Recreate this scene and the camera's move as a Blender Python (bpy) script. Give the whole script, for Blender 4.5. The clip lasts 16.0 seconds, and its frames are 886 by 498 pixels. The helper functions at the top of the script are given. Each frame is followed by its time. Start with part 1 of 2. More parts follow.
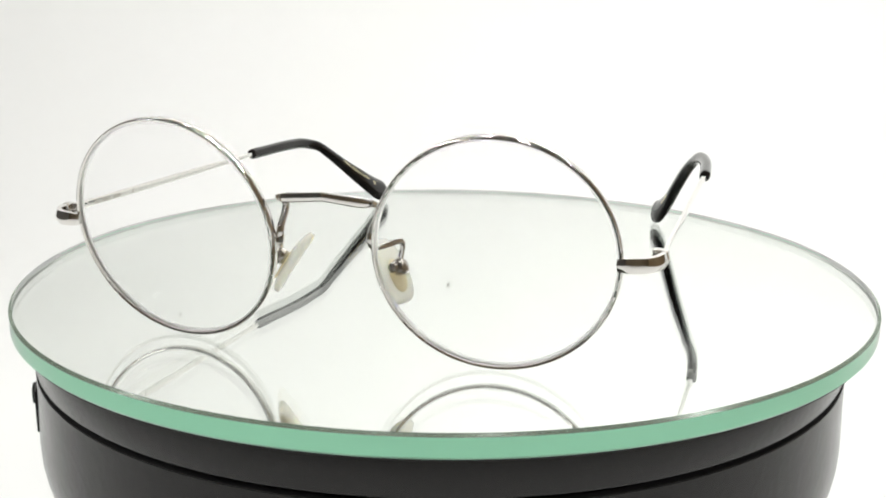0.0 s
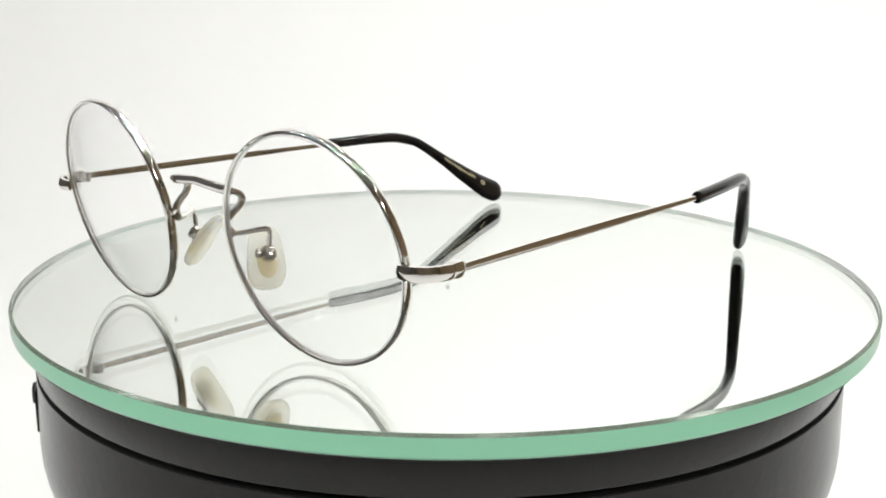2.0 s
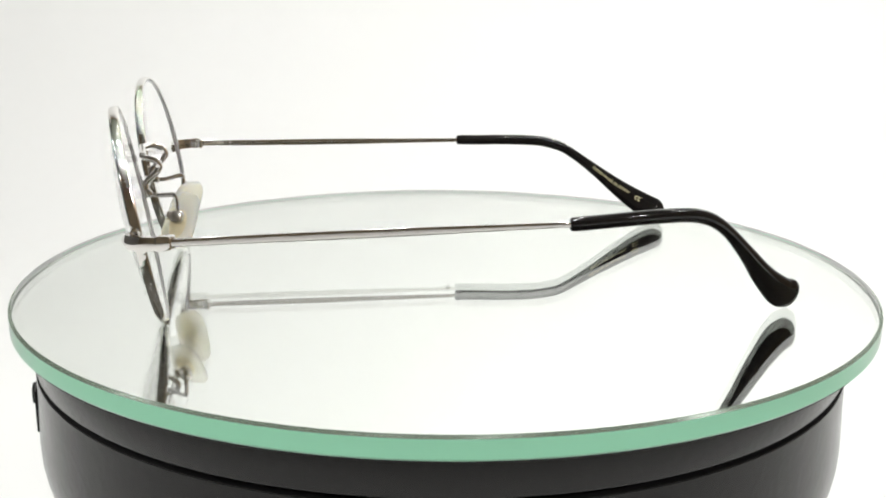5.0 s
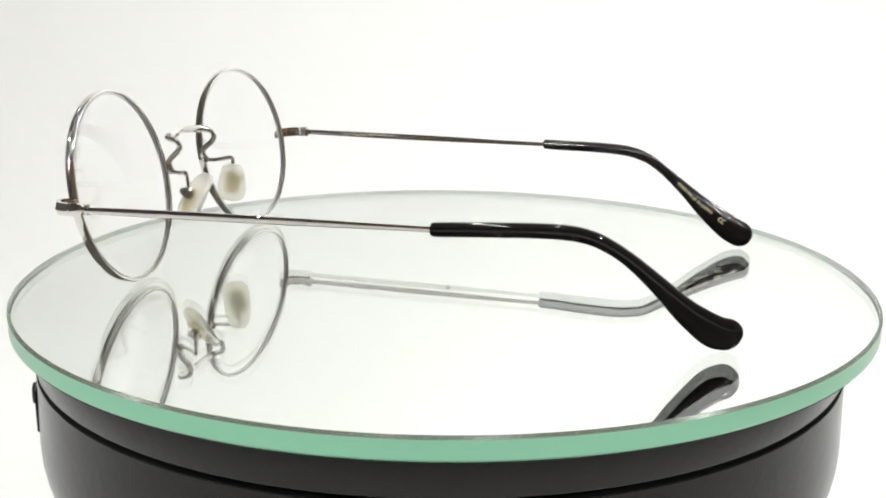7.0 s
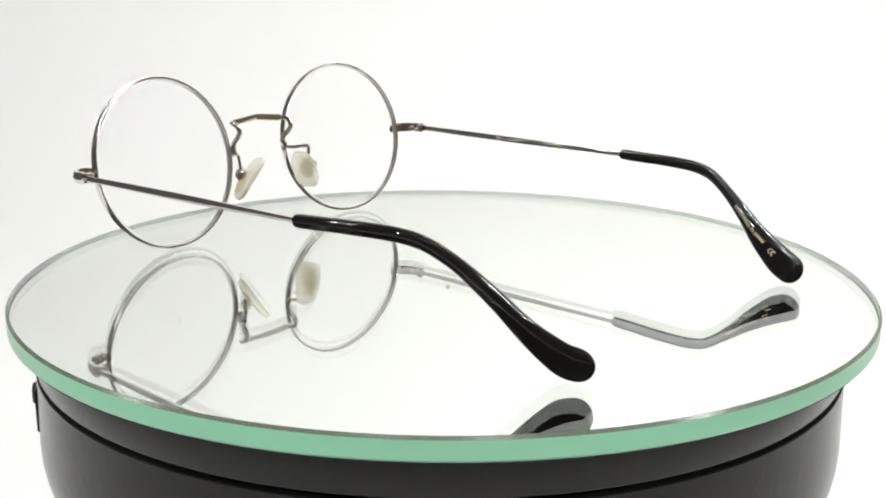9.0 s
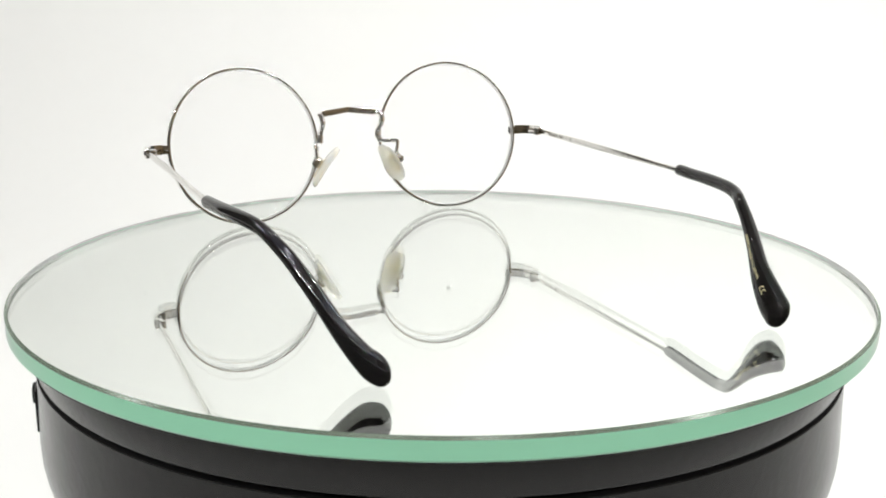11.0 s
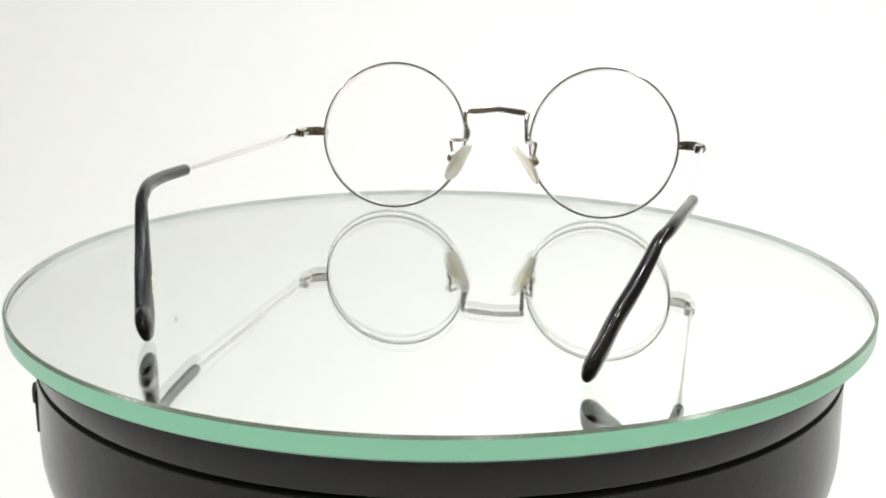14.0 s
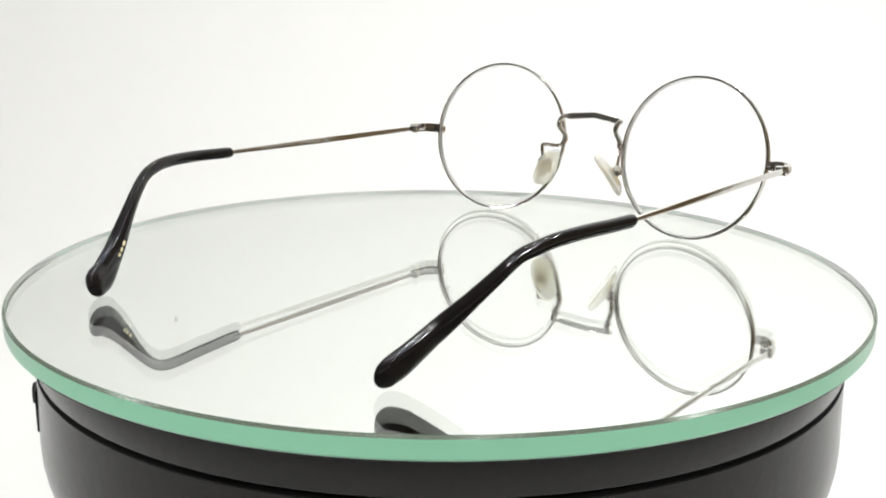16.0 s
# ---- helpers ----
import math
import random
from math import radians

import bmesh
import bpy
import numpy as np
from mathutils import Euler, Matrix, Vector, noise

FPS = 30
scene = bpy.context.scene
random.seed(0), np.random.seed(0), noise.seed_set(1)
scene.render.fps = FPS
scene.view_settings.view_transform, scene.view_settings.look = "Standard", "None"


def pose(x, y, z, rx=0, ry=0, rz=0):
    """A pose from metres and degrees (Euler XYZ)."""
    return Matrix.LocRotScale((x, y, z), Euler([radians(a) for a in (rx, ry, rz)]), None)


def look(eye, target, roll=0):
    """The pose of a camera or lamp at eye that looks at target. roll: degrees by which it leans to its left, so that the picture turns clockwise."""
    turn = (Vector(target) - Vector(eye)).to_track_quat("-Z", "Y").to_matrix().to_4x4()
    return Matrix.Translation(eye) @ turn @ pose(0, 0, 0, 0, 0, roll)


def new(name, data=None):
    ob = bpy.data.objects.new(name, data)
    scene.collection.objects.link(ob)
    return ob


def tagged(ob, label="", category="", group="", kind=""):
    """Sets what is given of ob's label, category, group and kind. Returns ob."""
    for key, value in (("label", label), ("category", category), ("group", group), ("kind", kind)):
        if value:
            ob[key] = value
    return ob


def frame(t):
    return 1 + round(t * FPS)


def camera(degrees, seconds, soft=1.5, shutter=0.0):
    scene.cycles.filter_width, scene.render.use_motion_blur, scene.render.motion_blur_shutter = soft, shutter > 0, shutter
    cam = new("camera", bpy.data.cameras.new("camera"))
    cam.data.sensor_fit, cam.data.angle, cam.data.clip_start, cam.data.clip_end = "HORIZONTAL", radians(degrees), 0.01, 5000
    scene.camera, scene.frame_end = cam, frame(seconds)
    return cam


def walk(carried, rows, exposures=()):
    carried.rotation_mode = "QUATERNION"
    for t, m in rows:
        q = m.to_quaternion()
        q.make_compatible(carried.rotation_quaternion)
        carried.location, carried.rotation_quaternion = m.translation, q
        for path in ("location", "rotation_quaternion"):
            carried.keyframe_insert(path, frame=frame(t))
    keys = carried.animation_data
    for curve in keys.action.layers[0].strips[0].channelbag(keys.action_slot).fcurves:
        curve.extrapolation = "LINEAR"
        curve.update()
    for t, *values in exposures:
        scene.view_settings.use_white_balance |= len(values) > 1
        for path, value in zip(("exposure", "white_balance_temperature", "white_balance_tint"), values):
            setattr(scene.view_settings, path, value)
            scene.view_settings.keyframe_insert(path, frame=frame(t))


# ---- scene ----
cam = camera(44.58, 16.0, soft=1.9)
MM = 0.001
TOP = 0.066                      # height of the glass disc's upper face above the table
EYE = (0.0, -0.2829, TOP + 0.0767)
AIM = (0.0, -0.2829 + 0.9695, TOP + 0.0767 - 0.24496)
walk(cam, [(0.0, look(EYE, AIM, 0.41)), (16.0, look(EYE, AIM, 0.41))])

# ---- light ----
scene.view_settings.exposure = 0.075
world = bpy.data.worlds.new("dim_room_air")
world.use_nodes = True
scene.world = world
world.node_tree.nodes["Background"].inputs[0].default_value = (0.30, 0.26, 0.19, 1)
world.node_tree.nodes["Background"].inputs[1].default_value = 0.05


def led_lamp(eye, target, size, watts, colour=(1.0, 1.0, 0.985)):
    lamp = bpy.data.lights.new("led_lamp", "AREA")
    lamp.shape, lamp.size, lamp.energy, lamp.color = "SQUARE", size, watts, colour
    ob = new("led_lamp", lamp)
    ob.matrix_world = look(eye, target)
    return ob


# eight pairs of LED lamps in two rows over the table, aimed at the white sweep
for lx, ly, lz, lw, aim in ((-0.80, -0.80, 0.80, 4.2, -0.15), (0.78, -0.80, 0.80, 4.6, -0.15), (-0.80, -0.05, 0.70, 2.3, 0.0), (0.70, 0.0, 0.85, 2.8, 0.0),
                            (-0.62, 0.28, 0.95, 0.9, 0.3), (0.56, 0.30, 1.0, 3.2, 0.5), (-0.48, 0.58, 1.0, 1.8, 0.8), (0.52, 0.58, 1.0, 4.6, 0.8)):
    for step in (-0.07, 0.07):
        led_lamp((lx, ly + step, lz), (lx * 0.4, ly + step + 0.40, aim), 0.025, lw * 0.41)
# bare LED points in groups of three over the disc
for lx, ly in ((-0.16, -0.44), (-0.13, -0.05), (-0.10, 0.32), (0.12, -0.40), (0.15, 0.0), (0.18, 0.36)):
    for step in (-0.055, 0.0, 0.055):
        led_lamp((lx, ly + step, 0.85), (lx, ly + step + 0.01, 0.0), 0.014, 0.29)


# ---- materials ----
def material(name):
    m = bpy.data.materials.new(name)
    m.use_nodes = True
    n, l = m.node_tree.nodes, m.node_tree.links
    return m, n, l, n["Principled BSDF"]


def rough_noise(n, l, bsdf, scale, low, high, bump=0.0, bump_scale=None, distance=0.0001):
    co = n.new("ShaderNodeTexCoord")
    tex = n.new("ShaderNodeTexNoise")
    tex.inputs["Scale"].default_value, tex.inputs["Detail"].default_value = scale, 5
    l.new(co.outputs["Object"], tex.inputs["Vector"])
    rng = n.new("ShaderNodeMapRange")
    rng.inputs["To Min"].default_value, rng.inputs["To Max"].default_value = low, high
    l.new(tex.outputs["Fac"], rng.inputs["Value"])
    l.new(rng.outputs["Result"], bsdf.inputs["Roughness"])
    if bump:
        fine = n.new("ShaderNodeTexNoise")
        fine.inputs["Scale"].default_value, fine.inputs["Detail"].default_value = bump_scale or scale * 8, 3
        l.new(co.outputs["Object"], fine.inputs["Vector"])
        bp = n.new("ShaderNodeBump")
        bp.inputs["Strength"].default_value, bp.inputs["Distance"].default_value = bump, distance
        l.new(fine.outputs["Fac"], bp.inputs["Height"])
        l.new(bp.outputs["Normal"], bsdf.inputs["Normal"])
    return tex


def metal(name, colour, low=0.04, high=0.12, distance=0.00008):
    m, n, l, b = material(name)
    b.inputs["Base Color"].default_value = (*colour, 1)
    b.inputs["Metallic"].default_value = 1.0
    rough_noise(n, l, b, 400, low, high, 0.35, 320, distance)
    return m


def plastic(name, colour, low, high, bump=0.0, bump_scale=900, vary=0.2):
    m, n, l, b = material(name)
    b.inputs["Base Color"].default_value = (*colour, 1)
    tex = rough_noise(n, l, b, 60, low, high, bump, bump_scale, 0.00005)
    mix = n.new("ShaderNodeMixRGB")
    mix.inputs[1].default_value = (*[c * (1 - vary) for c in colour], 1)
    mix.inputs[2].default_value = (*[min(1, c * (1 + vary)) for c in colour], 1)
    l.new(tex.outputs["Fac"], mix.inputs[0])
    l.new(mix.outputs[0], b.inputs["Base Color"])
    return m


def clear(name, colour, ior, rough=0.0):
    m, n, l, b = material(name)
    n.remove(b)
    g = n.new("ShaderNodeBsdfGlass")
    g.inputs["Color"].default_value = (*colour, 1)
    g.inputs["IOR"].default_value, g.inputs["Roughness"].default_value = ior, rough
    l.new(g.outputs[0], n["Material Output"].inputs["Surface"])
    return m


CHROME = metal("polished_silver_plating", (0.84, 0.82, 0.79), 0.02, 0.08)
RIM = metal("polished_silver_wire", (0.84, 0.82, 0.79), 0.03, 0.09, 0.0006)
SOLDER = metal("brushed_nickel", (0.60, 0.57, 0.52), 0.15, 0.3)
GOLD = plastic("gold_foil", (0.90, 0.78, 0.46), 0.3, 0.5)
SILVER, _n, _l, _b = material("mirror_silvering")
_b.inputs["Base Color"].default_value = (0.912, 0.934, 0.908, 1)
_b.inputs["Metallic"].default_value, _b.inputs["Roughness"].default_value = 1.0, 0.0
BLACK = plastic("glossy_black_acetate", (0.011, 0.010, 0.0097), 0.04, 0.09, 0.16, 300)
BLACK.node_tree.nodes["Principled BSDF"].inputs["Specular IOR Level"].default_value = 0.40
CASE = plastic("satin_black_plastic", (0.008, 0.0075, 0.0072), 0.12, 0.28, 1.0, 520, 0.5)
CASE.node_tree.nodes["Principled BSDF"].inputs["Specular IOR Level"].default_value = 0.34
GROOVE = plastic("matt_black_seam", (0.006, 0.006, 0.006), 0.6, 0.8)
LENS = clear("clear_lens", (0.997, 0.997, 0.997), 1.16)
PLATE = clear("plate_glass", (0.996, 1.0, 0.998), 1.52)
EDGE, _n, _l, _b = material("green_glass_edge")
_b.inputs["Base Color"].default_value = (0.44, 1.0, 0.68, 1)
_b.inputs["Metallic"].default_value = 0.55
rough_noise(_n, _l, _b, 30, 0.34, 0.42)
_g = _n.new("ShaderNodeBsdfGlass")
_g.inputs["Color"].default_value, _g.inputs["IOR"].default_value, _g.inputs["Roughness"].default_value = (0.93, 0.98, 0.95, 1), 1.52, 0.02
_m = _n.new("ShaderNodeMixShader")
_m.inputs[0].default_value = 0.24
_l.new(_b.outputs[0], _m.inputs[1])
_l.new(_g.outputs[0], _m.inputs[2])
# ground face: full inner reflection where the glass turns the light back
_f, _s, _o = _n.new("ShaderNodeFresnel"), _n.new("ShaderNodeBsdfGlossy"), _n.new("ShaderNodeMixShader")
_f.inputs["IOR"].default_value = 1.52
_s.inputs["Roughness"].default_value = 0.6
_l.new(_f.outputs[0], _o.inputs[0])
_l.new(_m.outputs[0], _o.inputs[1])
_l.new(_s.outputs[0], _o.inputs[2])
_l.new(_o.outputs[0], _n["Material Output"].inputs["Surface"])
ARRIS, _n, _l, _b = material("ground_glass_arris")
_b.inputs["Base Color"].default_value = (0.48, 0.62, 0.46, 1)
rough_noise(_n, _l, _b, 300, 0.4, 0.6)
_g = _n.new("ShaderNodeBsdfGlass")
_g.inputs["Color"].default_value, _g.inputs["IOR"].default_value, _g.inputs["Roughness"].default_value = (0.84, 0.94, 0.86, 1), 1.52, 0.2
_m = _n.new("ShaderNodeMixShader")
_m.inputs[0].default_value = 0.74
_l.new(_b.outputs[0], _m.inputs[1])
_l.new(_g.outputs[0], _m.inputs[2])
_l.new(_m.outputs[0], _n["Material Output"].inputs["Surface"])
WHITE = plastic("matt_white_backdrop", (0.809, 0.811, 0.798), 0.8, 0.95, vary=0.012)
BROWN = plastic("brown_room_wall", (0.68, 0.52, 0.33), 0.6, 0.8)
DARK = plastic("dark_brown_paint", (0.32, 0.26, 0.18), 0.7, 0.9)
PALE = plastic("pale_ceiling_paint", (0.36, 0.35, 0.33), 0.7, 0.9)
GREY = plastic("mid_grey_paint", (0.22, 0.215, 0.21), 0.7, 0.9)
PAD, _n, _l, _b = material("cream_silicone")
_b.inputs["Base Color"].default_value = (0.997, 0.968, 0.855, 1)
_b.inputs["IOR"].default_value = 1.07
_b.inputs["Transmission Weight"].default_value = 0.70
_b.inputs["Subsurface Weight"].default_value = 1.0
_b.inputs["Subsurface Radius"].default_value = (1.0, 0.9, 0.65)
_b.inputs["Subsurface Scale"].default_value = 0.006
_b.inputs["Coat Weight"].default_value = 0.6
_b.inputs["Coat Roughness"].default_value = 0.08
rough_noise(_n, _l, _b, 200, 0.30, 0.42)
BEVEL, _n, _l, _b = material("frosted_lens_bevel")
_b.inputs["Base Color"].default_value = (0.97, 0.97, 0.965, 1)
_b.inputs["IOR"].default_value = 1.16
_b.inputs["Transmission Weight"].default_value = 0.75
rough_noise(_n, _l, _b, 300, 0.35, 0.5)
STAIN = plastic("grey_dust_on_paper", (0.50, 0.50, 0.48), 0.8, 0.95)
AMBER, _n, _l, _b = material("amber_gel")
_b.inputs["Base Color"].default_value = (0.975, 0.87, 0.63, 1)
_b.inputs["IOR"].default_value = 1.05
_b.inputs["Transmission Weight"].default_value = 0.6
rough_noise(_n, _l, _b, 300, 0.25, 0.45)


# ---- mesh helpers ----
def part(name, bm, mat, parent=None, label="", smooth=True, outward=True):
    if outward:
        bmesh.ops.recalc_face_normals(bm, faces=bm.faces)
    me = bpy.data.meshes.new(name)
    bm.to_mesh(me)
    bm.free()
    for m in (mat if isinstance(mat, (list, tuple)) else [mat]):
        me.materials.append(m)
    if smooth:
        me.polygons.foreach_set("use_smooth", [True] * len(me.polygons))
        me.set_sharp_from_angle(angle=radians(40))
    ob = new(name, me)
    if parent:
        ob.parent = parent
    if label:
        ob["label"] = label
    return ob


def spline(points, steps):
    """Catmull-Rom through rows of numbers."""
    p = np.array(points, float)
    p = np.vstack([2 * p[0] - p[1], p, 2 * p[-1] - p[-2]])
    out = []
    for i in range(1, len(p) - 2):
        a, b, c, d = p[i - 1:i + 3]
        for k in range(steps):
            u = k / steps
            out.append(0.5 * (2 * b + (c - a) * u + (2 * a - 5 * b + 4 * c - d) * u * u + (3 * b - a - 3 * c + d) * u ** 3))
    out.append(p[-2])
    return np.array(out)


def sweep(rows, ref, steps=6, sides=14, power=2.0, closed=False, cap=True):
    """A bar along rows of x, y, z, half width across ref, half width along ref."""
    s = spline(rows, steps) if steps > 1 else np.array(rows, float)
    bm, rings = bmesh.new(), []
    for i, r in enumerate(s):
        t = Vector(s[min(i + 1, len(s) - 1)][:3] - s[max(i - 1, 0)][:3]).normalized()
        up = (Vector(ref) - t * t.dot(Vector(ref))).normalized()
        side = t.cross(up)
        ring = []
        for k in range(sides):
            a = 2 * math.pi * k / sides
            c, d = math.cos(a), math.sin(a)
            e = 2.0 / power
            c, d = math.copysign(abs(c) ** e, c), math.copysign(abs(d) ** e, d)
            ring.append(bm.verts.new(Vector(r[:3]) + side * (c * r[3]) + up * (d * r[4])))
        rings.append(ring)
    for a, b in zip(rings, rings[1:]):
        for k in range(sides):
            bm.faces.new((a[k], a[(k + 1) % sides], b[(k + 1) % sides], b[k]))
    if cap:
        bm.faces.new(rings[0])
        bm.faces.new(rings[-1])
    return bm


def lathe(profile, sides=96, close=False, slots=None, flip=False):
    """Turns rows of radius, height about z; radius 0 makes a pole."""
    bm, rings = bmesh.new(), []
    for r, z in profile:
        if r < 1e-7:
            rings.append([bm.verts.new((0, 0, z))])
        else:
            rings.append([bm.verts.new((r * math.cos(2 * math.pi * k / sides), r * math.sin(2 * math.pi * k / sides), z)) for k in range(sides)])
    pairs = list(zip(rings, rings[1:])) + ([(rings[-1], rings[0])] if close else [])
    for i, (a, b) in enumerate(pairs):
        for k in range(sides):
            j = (k + 1) % sides
            v = [a[0], b[j], b[k]] if len(a) == 1 else [a[k], a[j], b[0]] if len(b) == 1 else [a[k], a[j], b[j], b[k]]
            f = bm.faces.new(v[::-1] if flip else v)
            if slots:
                f.material_index = slots[i]
    return bm


def box(sx, sy, sz, bevel=0.0, m=None):
    bm = bmesh.new()
    bmesh.ops.create_cube(bm, size=1, matrix=Matrix.Diagonal((sx, sy, sz, 1)))
    if bevel:
        bmesh.ops.bevel(bm, geom=bm.edges[:], offset=bevel, segments=3, affect="EDGES", profile=0.5)
    if m:
        bmesh.ops.transform(bm, matrix=m, verts=bm.verts)
    return bm


# ---- the studio ----
def studio():
    # white paper sweep: table, curve and back wall in one sheet
    low = -0.15
    prof = [(-1.75, low), (0.75, low)]
    for k in range(1, 17):
        a = math.pi / 2 * k / 16
        prof.append((0.75 + 0.35 * math.sin(a), low + 0.35 - 0.35 * math.cos(a)))
    prof.append((1.10, 1.35))
    bm, last = bmesh.new(), None
    for y, z in prof:
        row = [bm.verts.new((x, y, z)) for x in (-0.95, -0.5, 0.0, 0.4, 0.8)]
        if last:
            for i in range(4):
                bm.faces.new((last[i], last[i + 1], row[i + 1], row[i]))
        last = row
    ob = part("backdrop", bm, WHITE)
    tagged(ob, "seamless matt white paper sweep behind the turntable", "backdrop", kind="structure")
    # a few specks of dirt on the paper
    for x, z, r in ((-0.3575, 0.4363, 2.8), (0.0065, 0.3890, 3.1), (-0.3965, 0.4000, 1.7), (0.2540, 0.3220, 1.6)):
        bm = lathe([(0, 0.0004), (r * 0.75 * MM, 0.0003), (r * MM, 0.0)], 14)
        for v in bm.verts:
            v.co.xy *= 1.0 + 0.35 * noise.noise(Vector((v.co.x * 600 + x * 50, v.co.y * 600, z * 50)))
        bmesh.ops.transform(bm, matrix=Matrix.Translation((x, 1.099, z)) @ Matrix.Rotation(radians(90), 4, "X"), verts=bm.verts)
        part("dirt_speck", bm, STAIN, ob)
    # unseen white boards, added as reflectors for the temples and the side light
    for name, x, y in (("wing_west", -0.97, 0.92), ("wing_east", 0.82, 0.72)):
        ob = part(name, box(0.02, 2 * (1.1 - y), 1.5, 0.002, Matrix.Translation((x, y, low + 0.75))), WHITE, smooth=False)
        tagged(ob, "unseen matt white side board, added for the metal to reflect", "backdrop", kind="structure")
    # unseen plinth, added so the sweep lies lower, out of the base's shade
    ob = part("plinth", lathe([(0, low), (0.088, low), (0.088, -0.001), (0.087, 0.0), (0, 0.0)], 64), WHITE)
    tagged(ob, "unseen matt white plinth, added to lift the turntable clear of the sweep", "plinth", kind="structure")
    for name, m, sx, sy, sz, mat, label, cat in (
            ("wall_west", (-1.8, -0.2, 0.6), 0.05, 3.6, 3.0, GREY, "plain grey wall of the dim room", "wall"),
            ("wall_east", (2.0, -0.2, 0.6), 0.05, 3.6, 3.0, BROWN, "plain brown wall of the dim room", "wall"),
            ("wall_south", (0, -2.0, 0.6), 3.95, 0.05, 3.0, DARK, "plain dark brown wall of the dim room", "wall"),
            ("wall_north", (0, 1.6, 0.6), 3.95, 0.05, 3.0, BROWN, "plain brown wall behind the white sweep", "wall"),
            ("ceiling", (0, -0.2, 2.13), 4.05, 3.65, 0.05, PALE, "plain pale ceiling of the dim room", "ceiling"),
            ("floor", (0, -0.2, -0.93), 4.05, 3.65, 0.05, BROWN, "plain brown floor of the dim room", "floor")):
        ob = part(name, box(sx, sy, sz, 0, Matrix.Translation(m)), mat, smooth=False)
        tagged(ob, label, cat, kind="structure")


studio()


# ---- turntable ----
def turntable():
    base = new("turntable_base")
    base.location = (-0.0004, 0, 0)
    tagged(base, "round black plastic motor turntable base with a seam and a switch", "turntable")
    z = TOP
    part("upper_ring", lathe([(0, z - 0.0057), (0.0985, z - 0.0057), (0.0985, z - 0.0070), (0.1040, z - 0.0070), (0.1044, z - 0.0072), (0.1045, z - 0.0077), (0.1045, z - 0.0149),
                              (0.1044, z - 0.0151), (0.1018, z - 0.0151), (0, z - 0.0151)], 200), CASE, base)
    # shade inside the seam is painted: gap and ledge are matt black
    part("seam", lathe([(0.0, z - 0.0151), (0.1018, z - 0.0151), (0.1018, z - 0.0163), (0.10450, z - 0.0164), (0.10450, z - 0.0166), (0, z - 0.0166)], 200), GROOVE, base, "seam gap with its shade put in as matt black")
    part("lower_body", lathe([(0, z - 0.0166), (0.1046, z - 0.0166), (0.1047, z - 0.0240), (0.1049, z - 0.0300), (0.1050, z - 0.0345), (0.1048, z - 0.0385), (0.1043, z - 0.0415),
                              (0.1037, z - 0.0437), (0.1033, z - 0.0449), (0.1030, z - 0.0450), (0.1030, z - 0.0453), (0, z - 0.0453)], 200), CASE, base)
    part("bottom_ring", lathe([(0, z - 0.0453), (0.1029, z - 0.0453), (0.1025, z - 0.0480), (0.1019, z - 0.0502), (0.1008, z - 0.0524), (0.0990, z - 0.0550), (0.0962, z - 0.0580), (0.0940, z - 0.060), (0, z - 0.060)], 200), CASE, base)
    for a in (45, 135, 225, 315):
        m = Matrix.Translation((0.08 * math.cos(radians(a)), 0.08 * math.sin(radians(a)), 0))
        bm = lathe([(0, 0.0), (0.0085, 0.0), (0.009, 0.0008), (0.009, 0.0061), (0, 0.0061)], 24)
        bmesh.ops.transform(bm, matrix=m, verts=bm.verts)
        part("rubber_foot", bm, GROOVE, base)
    m = Matrix.Rotation(radians(180 + 17), 4, "Z")
    part("switch_plate", box(0.0008, 0.012, 0.0105, 0.0002, m @ Matrix.Translation((0.1049, 0, z - 0.0275))), CASE, base)
    part("switch_knob", box(0.0022, 0.005, 0.0040, 0.0004, m @ Matrix.Translation((0.1050, 0, z - 0.0246))), GROOVE, base)
    return base


turntable()


def disc():
    d = new("mirror_disc")
    d.location = (0, 0, TOP)
    tagged(d, "round glass mirror disc with a green polished edge", "disc")
    R, h = 0.1105, 0.0050
    off = Matrix.Translation((-0.00028, -0.00067, 0))
    bm = lathe([(0, 0), (R - 0.0007, 0), (R, -0.0006)], 256, slots=[0, 1], flip=True)
    bmesh.ops.transform(bm, matrix=off, verts=bm.verts)
    plate = part("glass_plate", bm, [PLATE, ARRIS], d, "clear plate glass with a ground arris", outward=False)
    bm = lathe([(R, -0.0006), (R, -h + 0.0006), (R - 0.0006, -h)], 256, flip=True)
    bmesh.ops.transform(bm, matrix=off, verts=bm.verts)
    part("polished_edge", bm, EDGE, plate, "polished green glass edge", outward=False)
    bm = lathe([(0, -h), (R - 0.0006, -h), (R - 0.0008, -h - 0.0001), (0, -h - 0.0001)], 256)
    bmesh.ops.transform(bm, matrix=Matrix.Translation((-0.00028, -0.00067, 0)), verts=bm.verts)
    part("silver_backing", bm, SILVER, d, "silvered mirror backing")
    bm = lathe([(0, -h - 0.0001), (R - 0.0008, -h - 0.0001), (R - 0.0009, -h - 0.0005), (0, -h - 0.0005)], 256)
    bmesh.ops.transform(bm, matrix=Matrix.Translation((-0.00028, -0.00067, 0)), verts=bm.verts)
    part("backing_paint", bm, GROOVE, d, "dark protective paint under the mirror")
    return d


DISC = disc()

# ---- eyeglasses ----
# frame of the front: x to the wearer's right, y forward, z up, from the middle between the lenses
FRONT = pose(-0.00528, 0.07475, 0, 0, 0, 4.73)


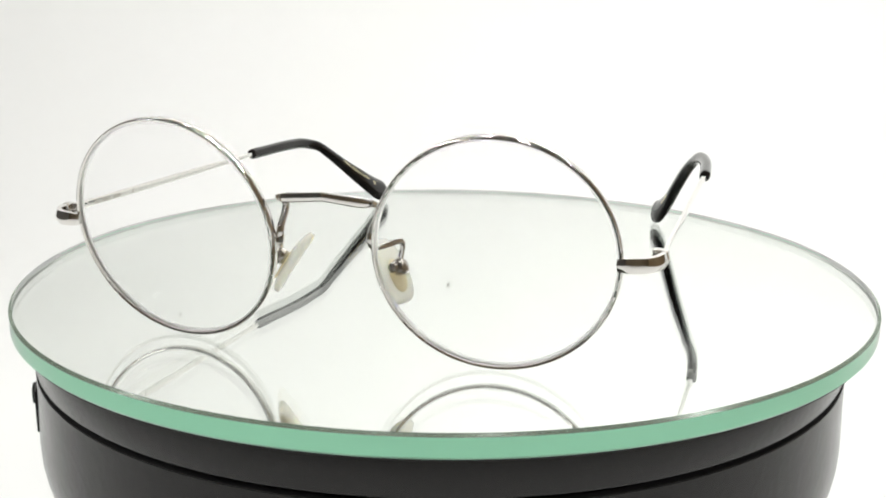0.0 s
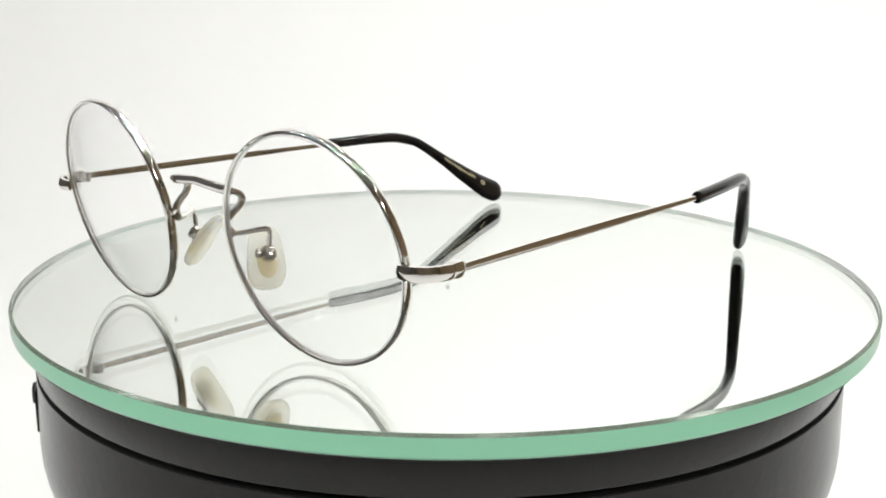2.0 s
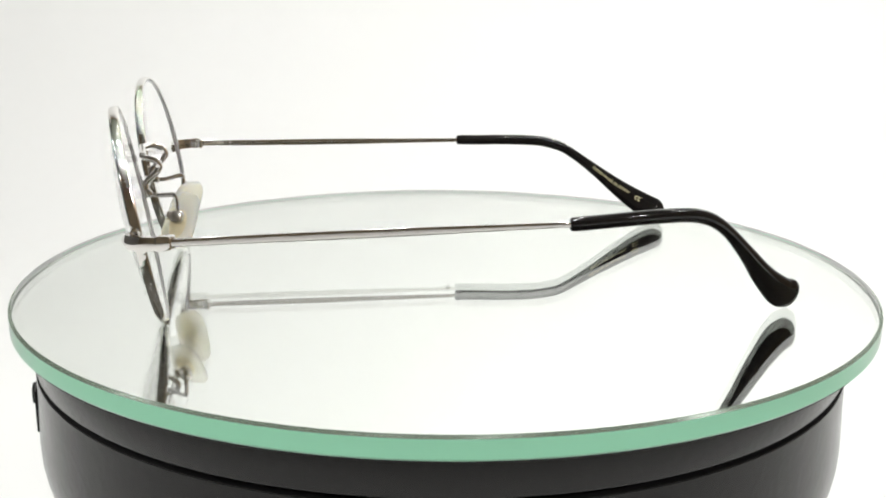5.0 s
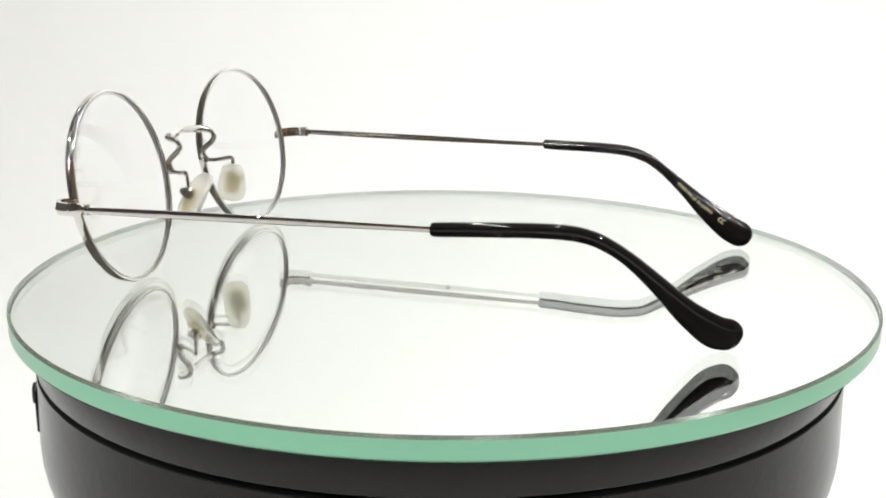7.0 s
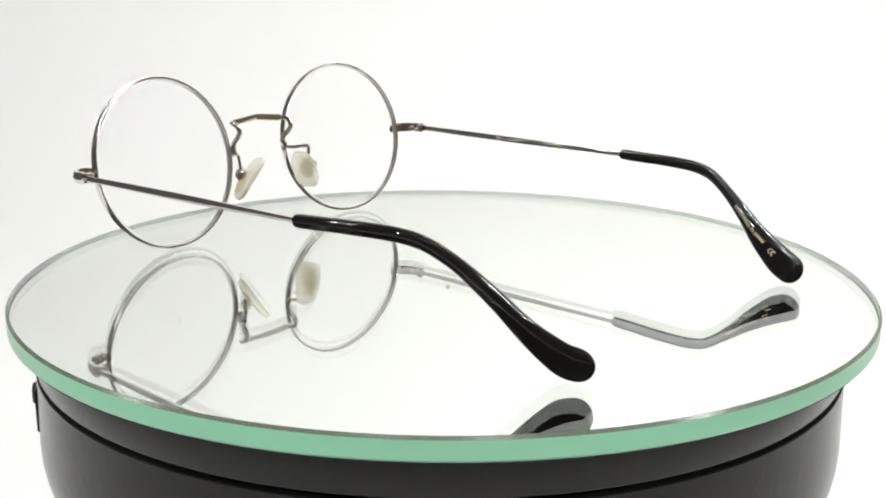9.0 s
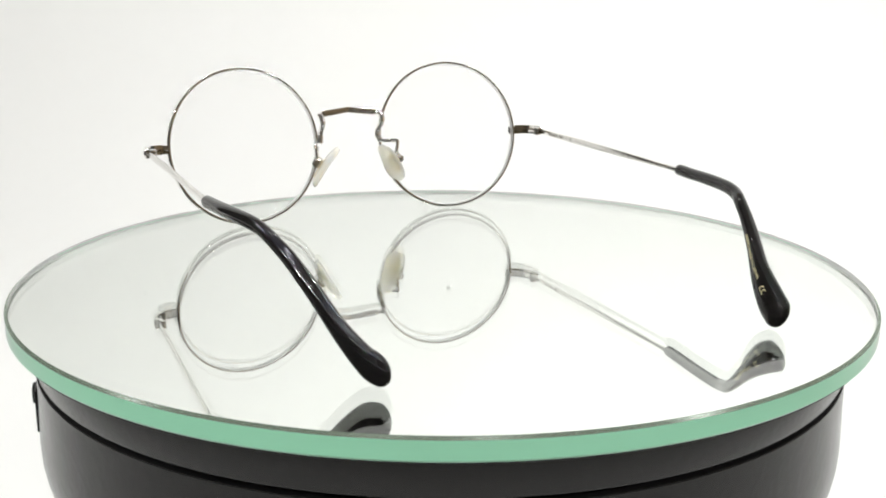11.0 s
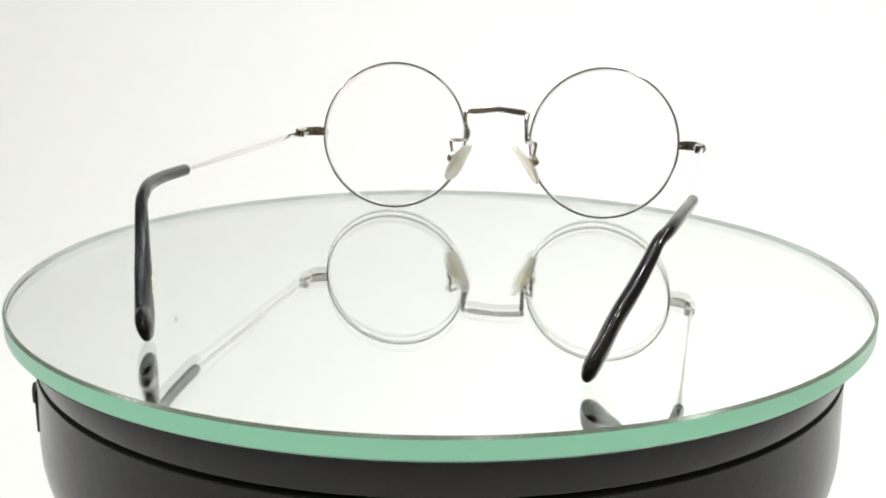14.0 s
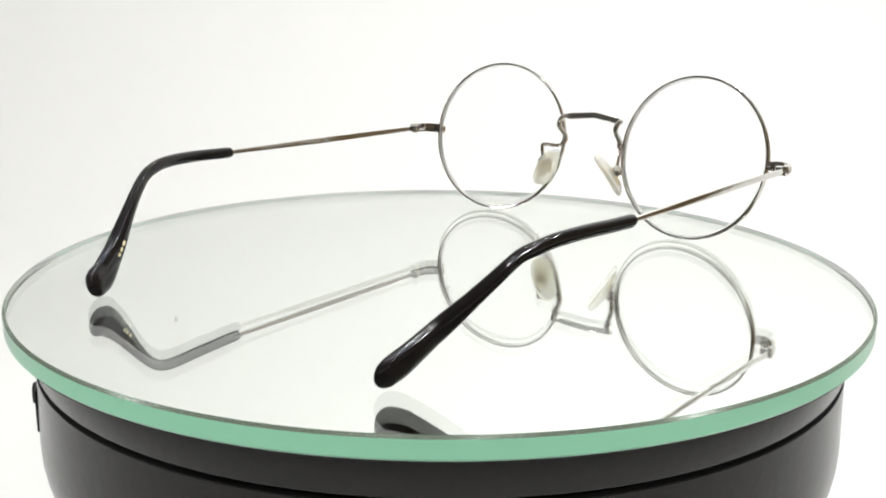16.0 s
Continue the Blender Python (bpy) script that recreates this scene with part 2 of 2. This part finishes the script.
def lettering(words, length, height):
    """Flat letters as a bmesh in the xy plane, from x = 0."""
    cu = bpy.data.curves.new("letters", "FONT")
    cu.body, cu.size, cu.align_y = words, 0.01, "CENTER"
    cu.space_character = 1.08
    ob = new("letters", cu)
    me = bpy.data.meshes.new_from_object(ob.evaluated_get(bpy.context.evaluated_depsgraph_get()))
    bpy.data.objects.remove(ob)
    bm = bmesh.new()
    bm.from_mesh(me)
    bpy.data.meshes.remove(me)
    xs, ys = [v.co.x for v in bm.verts], [v.co.y for v in bm.verts]
    for v in bm.verts:
        v.co.x = (v.co.x - min(xs)) / (max(xs) - min(xs)) * length
        v.co.y = ((v.co.y - min(ys)) / (max(ys) - min(ys)) - 0.5) * height
    return bm


def bars(lengths, height):
    bm, x = bmesh.new(), 0.0
    for n in lengths:
        n *= MM
        bm.faces.new([bm.verts.new(c) for c in ((x, -height / 2, 0), (x + n, -height / 2, 0), (x + n, height / 2, 0), (x, height / 2, 0))])
        x += n + 0.6 * MM
    return bm


def mark(size):
    """Two small arcs side by side."""
    bm = bmesh.new()
    for ox in (0.0, 0.75 * size):
        last = None
        for k in range(9):
            a = radians(70 + 220 * k / 8)
            row = [bm.verts.new((ox + r * size * math.cos(a), r * size * math.sin(a), 0)) for r in (0.36, 0.5)]
            if last:
                bm.faces.new((last[0], last[1], row[1], row[0]))
            last = row
    return bm


def on_side(bm, line, start_y, sign, lift, ref):
    """Lays flat letters onto the inner flank of a swept tip; x runs along the line, y across it."""
    pts = [Vector(r[:3]) for r in line]
    run = [0.0]
    for a, b in zip(pts, pts[1:]):
        run.append(run[-1] + (b - a).length)
    origin = next(run[i] for i, p in enumerate(pts) if p.y <= start_y)
    longest = max(v.co.x for v in bm.verts)
    for v in bm.verts:
        d = origin + v.co.x
        i = max(k for k in range(len(run) - 1) if run[k] <= d)
        f = (d - run[i]) / (run[i + 1] - run[i])
        c = pts[i].lerp(pts[i + 1], f)
        w, h = (line[i][3:] * (1 - f) + line[i + 1][3:] * f)
        t = (pts[min(i + 2, len(pts) - 1)] - pts[max(i - 1, 0)]).normalized()
        up = (Vector(ref) - t * t.dot(Vector(ref))).normalized()
        side = t.cross(up) * sign
        across = v.co.y + (lift[0] + (lift[1] - lift[0]) * v.co.x / longest) * MM
        v.co = c + up * across + side * (w * max(0.0, 1 - abs(across / h) ** 2.2) ** (1 / 2.2) + 0.00004)
    return bm


# middle lines of the acetate tips, in millimetres
TIP_LEFT = [(-67.3, -92, 26.6), (-67.0, -98, 26.9), (-66.5, -105, 27.2), (-65.5, -112, 27.3), (-64.4, -117, 27.1), (-63.2, -121, 26.4), (-62.0, -124.8, 24.9),
            (-59.6, -129.7, 21.4), (-56.6, -135.6, 15.7), (-53.6, -141.5, 9.5), (-50.7, -147.1, 4.9), (-49.1, -150.5, 3.6)]
TIP_RIGHT = [(63.6, -92, 25.1), (62.8, -98, 25.1), (61.8, -105, 25.2), (60.8, -112, 25.1), (59.9, -117, 24.8), (58.8, -121, 24.0), (57.1, -124.7, 22.7),
             (55.4, -129.6, 19.5), (52.8, -135.7, 14.9), (49.8, -141.9, 10.1), (47.5, -148.5, 5.7), (46.3, -152.6, 3.7)]


def eyeglasses():
    g = new("eyeglasses")
    g.location = (0, 0, TOP)
    tagged(g, "round silver wire-rimmed eyeglasses with black acetate temple tips, open", "eyeglasses")

    def add(name, bm, mat, parent=None, label=""):
        bmesh.ops.transform(bm, matrix=FRONT, verts=bm.verts)
        return part(name, bm, mat, parent or g, label)

    def mm(rows):
        return [[v * MM for v in r] for r in rows]

    for s in (1, -1):
        turn = Matrix.Translation((s * 0.03497, 0, 0.02445)) @ Matrix.Rotation(radians(-s * 4.7), 4, "Z") @ Matrix.Rotation(radians(-9.8), 4, "X") @ Matrix.Rotation(radians(-90), 4, "X")
        # after the turn the lathe's axis points forward
        # a gently rounded outer band over a grooved inner face
        band = [(0.02418 + 0.00041 * math.cos(radians(a)), 0.0011 * math.sin(radians(a))) for a in range(-90, 91, 15)]
        bm = lathe([(0.02382, -0.00096)] + band + [(0.02382, 0.00096), (0.02382, 0.0006), (0.02410, 0.0), (0.02382, -0.0006)], 160, close=True)
        bmesh.ops.transform(bm, matrix=turn, verts=bm.verts)
        rim = add("rim", bm, RIM)
        prof = []
        big, full = 0.098, 0.02340
        def sag(r):
            return math.sqrt(big * big - r * r) - math.sqrt(big * big - full ** 2)
        rings = [full * k / 12 for k in range(12)] + [full * 0.994, full]
        for r in rings:
            prof.append((r, sag(r) + 0.0008))
        prof += [(0.02376, 0.0006), (0.02402, 0.0), (0.02376, -0.0006)]
        for r in rings[::-1]:
            prof.append((r, sag(r) * 1.02 - 0.0009))
        bm = lathe(prof, 96, slots=[0] * 13 + [1] * 4 + [0] * 13)
        bmesh.ops.transform(bm, matrix=turn, verts=bm.verts)
        add("lens", bm, [LENS, BEVEL])
        # bridge leg, curling back from the bar and down to the rim
        add("bridge_leg", sweep(mm([(s * 9.4, 1.3, 33.3, .8, .85), (s * 10.2, 0.4, 33.2, .8, .85), (s * 10.3, -1.7, 32.5, .82, .82), (s * 10.2, -2.7, 31.1, .82, .82),
                                    (s * 10.1, -2.0, 29.6, .82, .82), (s * 9.9, -0.3, 28.1, .82, .82), (s * 9.8, 0.8, 26.8, .84, .84), (s * 9.9, 0.8, 25.4, .9, .9), (s * 10.3, 0.1, 24.3, 1.0, 1.0),
                                    (s * 10.6, -0.4, 23.7, .7, .7)]), (1, 0, 0)), CHROME)
        # nose pad on its arm
        add("pad_arm", sweep(mm([(s * 10.4, -0.1, 24.2, .62, .62), (s * 10.9, -1.7, 24.0, .56, .56), (s * 12.0, -3.8, 24.2, .52, .6), (s * 13.3, -5.6, 24.5, .52, .62),
                                 (s * 14.0, -6.4, 24.2, .55, .6), (s * 13.9, -6.6, 22.9, .55, .55), (s * 13.6, -6.6, 21.2, .58, .58), (s * 13.5, -6.6, 19.6, .5, .5)]), (0.3, 0.2, 1)), CHROME)
        up = Vector((-s * 0.47, -0.31, 0.83)).normalized()
        out = Vector((-s * 0.88, -0.38, -0.25))
        out = (out - up * out.dot(up)).normalized()
        wide = up.cross(out)
        base = Matrix.Translation((s * 0.0135, -0.0065, 0.0190)) @ Matrix((wide, up, out)).transposed().to_4x4()
        bm = bmesh.new()
        bmesh.ops.create_uvsphere(bm, u_segments=24, v_segments=16, radius=1)
        for v in bm.verts:
            # a rounded box more than a ball
            v.co = Vector([math.copysign(abs(c) ** 0.72, c) * h * MM for c, h in zip(v.co, (1.65, 1.75, 1.45))])
        bmesh.ops.transform(bm, matrix=base, verts=bm.verts)
        ball = add("pad_ball", bm, SOLDER, label="nickel ball holding the nose pad")
        bm = lathe([(0, 0.0), (0.0009, 0.0), (0.0011, -0.0002), (0.0011, -0.0008), (0.0008, -0.0011), (0, -0.0012)], 16)
        bmesh.ops.transform(bm, matrix=base @ Matrix.Translation((0.0016, 0, 0)) @ Matrix.Rotation(radians(-90), 4, "Y"), verts=bm.verts)
        add("pad_screw", bm, SOLDER, ball)
        bm = bmesh.new()
        bmesh.ops.create_uvsphere(bm, u_segments=32, v_segments=20, radius=1)
        for v in bm.verts:
            x, y, h = v.co
            # rounded oblong outline, a little wider towards the lower end
            r = max(math.hypot(x, y), 1e-6)
            f = min(1.16, (r ** 3 / max(abs(x) ** 3 + abs(y) ** 3, 1e-9)) ** (1 / 3))
            w = 3.95 * (1.0 - 0.17 * y) * MM
            v.co = Vector((x * w * f, y * 7.3 * MM * f, math.copysign(abs(h) ** 0.5, h) * 1.2 * MM + 0.7 * y * y * MM))
        bmesh.ops.transform(bm, matrix=base @ Matrix.Translation((0, 0.0003, 0.0025)), verts=bm.verts)
        pad = add("nose_pad", bm, PAD, label="cream translucent silicone nose pad")
        bm = lathe([(0, 0.0003), (0.0019, 0.0002), (0.0022, 0), (0.0019, -0.0002), (0, -0.0003)], 24)
        bmesh.ops.transform(bm, matrix=base @ Matrix.Translation((0, -0.0011, 0.0016)) @ Matrix.Diagonal((1.05, 1.75, 1.6, 1)), verts=bm.verts)
        add("pad_core", bm, AMBER, pad, "amber mount inside the pad")
        # end piece wrapping back to the hinge
        add("end_piece", sweep(mm([(s * 58.6, -0.4, 24.7, 0.76, 1.36), (s * 60.2, 0.0, 24.8, 0.86, 1.58), (s * 61.6, -0.1, 24.85, 0.97, 1.69), (s * 63.4, -0.7, 24.9, 0.97, 1.69), (s * 65.2, -2.3, 25.0, 0.97, 1.67),
                                   (s * 66.1, -4.4, 25.1, 0.97, 1.65), (s * 66.35, -5.5, 25.1, 0.95, 1.63), (s * 66.4, -5.8, 25.1, 0.86, 1.54), (s * 66.4, -6.1, 25.15, 0.86, 1.54), (s * 66.45, -6.4, 25.15, 1.03, 1.69),
                                   (s * 66.5, -7.6, 25.2, 1.08, 1.75), (s * 66.5, -8.6, 25.2, 0.97, 1.58), (s * 66.5, -9.1, 25.2, 0.65, 1.13)]), (0, 0, 1), power=2.0, sides=6, steps=4), CHROME)
        for dz in (-0.9, -0.05, 0.8):
            bm = lathe([(0, -0.00042), (0.0010, -0.00042), (0.0012, -0.0003), (0.0012, 0.0003), (0.0010, 0.00042), (0, 0.00042)], 20)
            bmesh.ops.transform(bm, matrix=Matrix.Translation((s * 0.0650, -0.0086, 0.0252 + dz * MM)), verts=bm.verts)
            add("hinge_knuckle", bm, CHROME)
        # temple bar and its acetate tip
        dz = 1.0 if s < 0 else 0.0
        run = TIP_LEFT if s < 0 else TIP_RIGHT
        x0, _, z0 = run[0]
        TEMPLE = add("temple", sweep(mm([(s * 66.2, -8.4, 25.2, .5, .75), (s * 66.1, -11, 25.2, .45, .78), (s * 66.0 + (x0 - s * 66.0) * .25, -30, 25.2 + (z0 - 25.2) * .25, .45, .9),
                                (s * 66.0 + (x0 - s * 66.0) * .55, -55, 25.2 + (z0 - 25.2) * .55, .45, .9), (s * 66.0 + (x0 - s * 66.0) * .8, -75, 25.2 + (z0 - 25.2) * .8, .5, .7),
                                (x0, -90, z0, .6, .6), (x0, -96, z0, .6, .6)]), (0, 0, 1), power=5, sides=24), CHROME)
        sizes = [(1.42, 1.55), (1.42, 1.56), (1.42, 1.58), (1.42, 1.6), (1.4, 1.6), (1.36, 1.58), (1.42, 1.5), (1.58, 1.5), (1.68, 1.95), (1.75, 2.8), (1.85, 3.7), (1.8, 3.75)]
        ref = (s * 0.42, 0.5, 1.0)
        rows = [(x0, -90.3, z0, .9, .9), (x0, -90.6, z0, 1.28, 1.38)] + [(*a, *b) for a, b in zip(run, sizes)]
        way = (np.array(run[-1]) - np.array(run[-2])) / np.linalg.norm(np.array(run[-1]) - np.array(run[-2]))
        end = np.array(run[-1]) - way * 0.8
        rows[-1] = (*end, 1.8, 3.75)
        for d in (0.8, 1.6, 2.3, 2.9, 3.35, 3.65, 3.8, 3.86):
            k = math.sqrt(1 - (d / 3.9) ** 2)
            rows.append((*(end + way * d), 1.8 * k, 3.75 * k))
        tip = add("temple_tip", sweep(mm(rows), ref, sides=36, power=2.2), BLACK)
        line = spline(mm(rows), 6)
        if s > 0:
            bm = on_side(lettering("HAND MADE IN JAPAN", 13.8 * MM, 1.25 * MM), line, -133.0 * MM, 1, (-0.1, 0.2), ref)
        else:
            bm = on_side(bars((1.4, 1.2, 1.0), 0.8 * MM), line, -139 * MM, -1, (-0.9, -0.7), ref)
        add("gold_print", bm, GOLD, tip, "small gold foil print on the inner side")
        if s > 0:
            bm = on_side(mark(1.5 * MM), line, -145.4 * MM, 1, (0.25, 0.3), ref)
            add("gold_mark", bm, GOLD, tip, "small gold foil mark")
        # worn engraving on the inner face of the temple
        for k, (y, n) in enumerate(((-17.0, 1.6), (-20.5, 3.2), (-25.6, 4.6), (-32.0, 3.4))):
            m = Matrix.Translation((s * 65.64 * MM + (x0 - s * 66.0) * MM * (-y - 8) / 84, y * MM, (25.2 + (z0 - 25.2) * (-y - 8) / 84) * MM))
            add("engraving", box(0.00008, n * MM, 0.9 * MM, 0, m), SOLDER, TEMPLE)
    bar = sweep(mm([(-9.7, 1.1, 33.2, .6, .6), (-9.0, 1.2, 33.3, .85, .95), (-8, 1.3, 33.4, .9, 1.05), (-4, 1.7, 33.8, .8, 1.0), (-.3, 2.1, 34.2, .7, .95), (.3, 2.1, 34.2, .7, .95),
                    (4, 1.7, 33.8, .8, 1.0), (8, 1.3, 33.4, .9, 1.05), (9.0, 1.2, 33.3, .85, .95), (9.7, 1.1, 33.2, .6, .6)]), (0, 0, 1), power=4, steps=3)
    add("bridge_bar", bar, CHROME)
    return g


GLASSES = eyeglasses()


def motions():
    # one steady turn of the table carries the disc and the eyeglasses
    for thing in (DISC, GLASSES):
        walk(thing, [(0.5 * k, pose(0, 0, TOP, 0, 0, -12.52 * (0.5 * k - 12.6))) for k in range(33)])


motions()
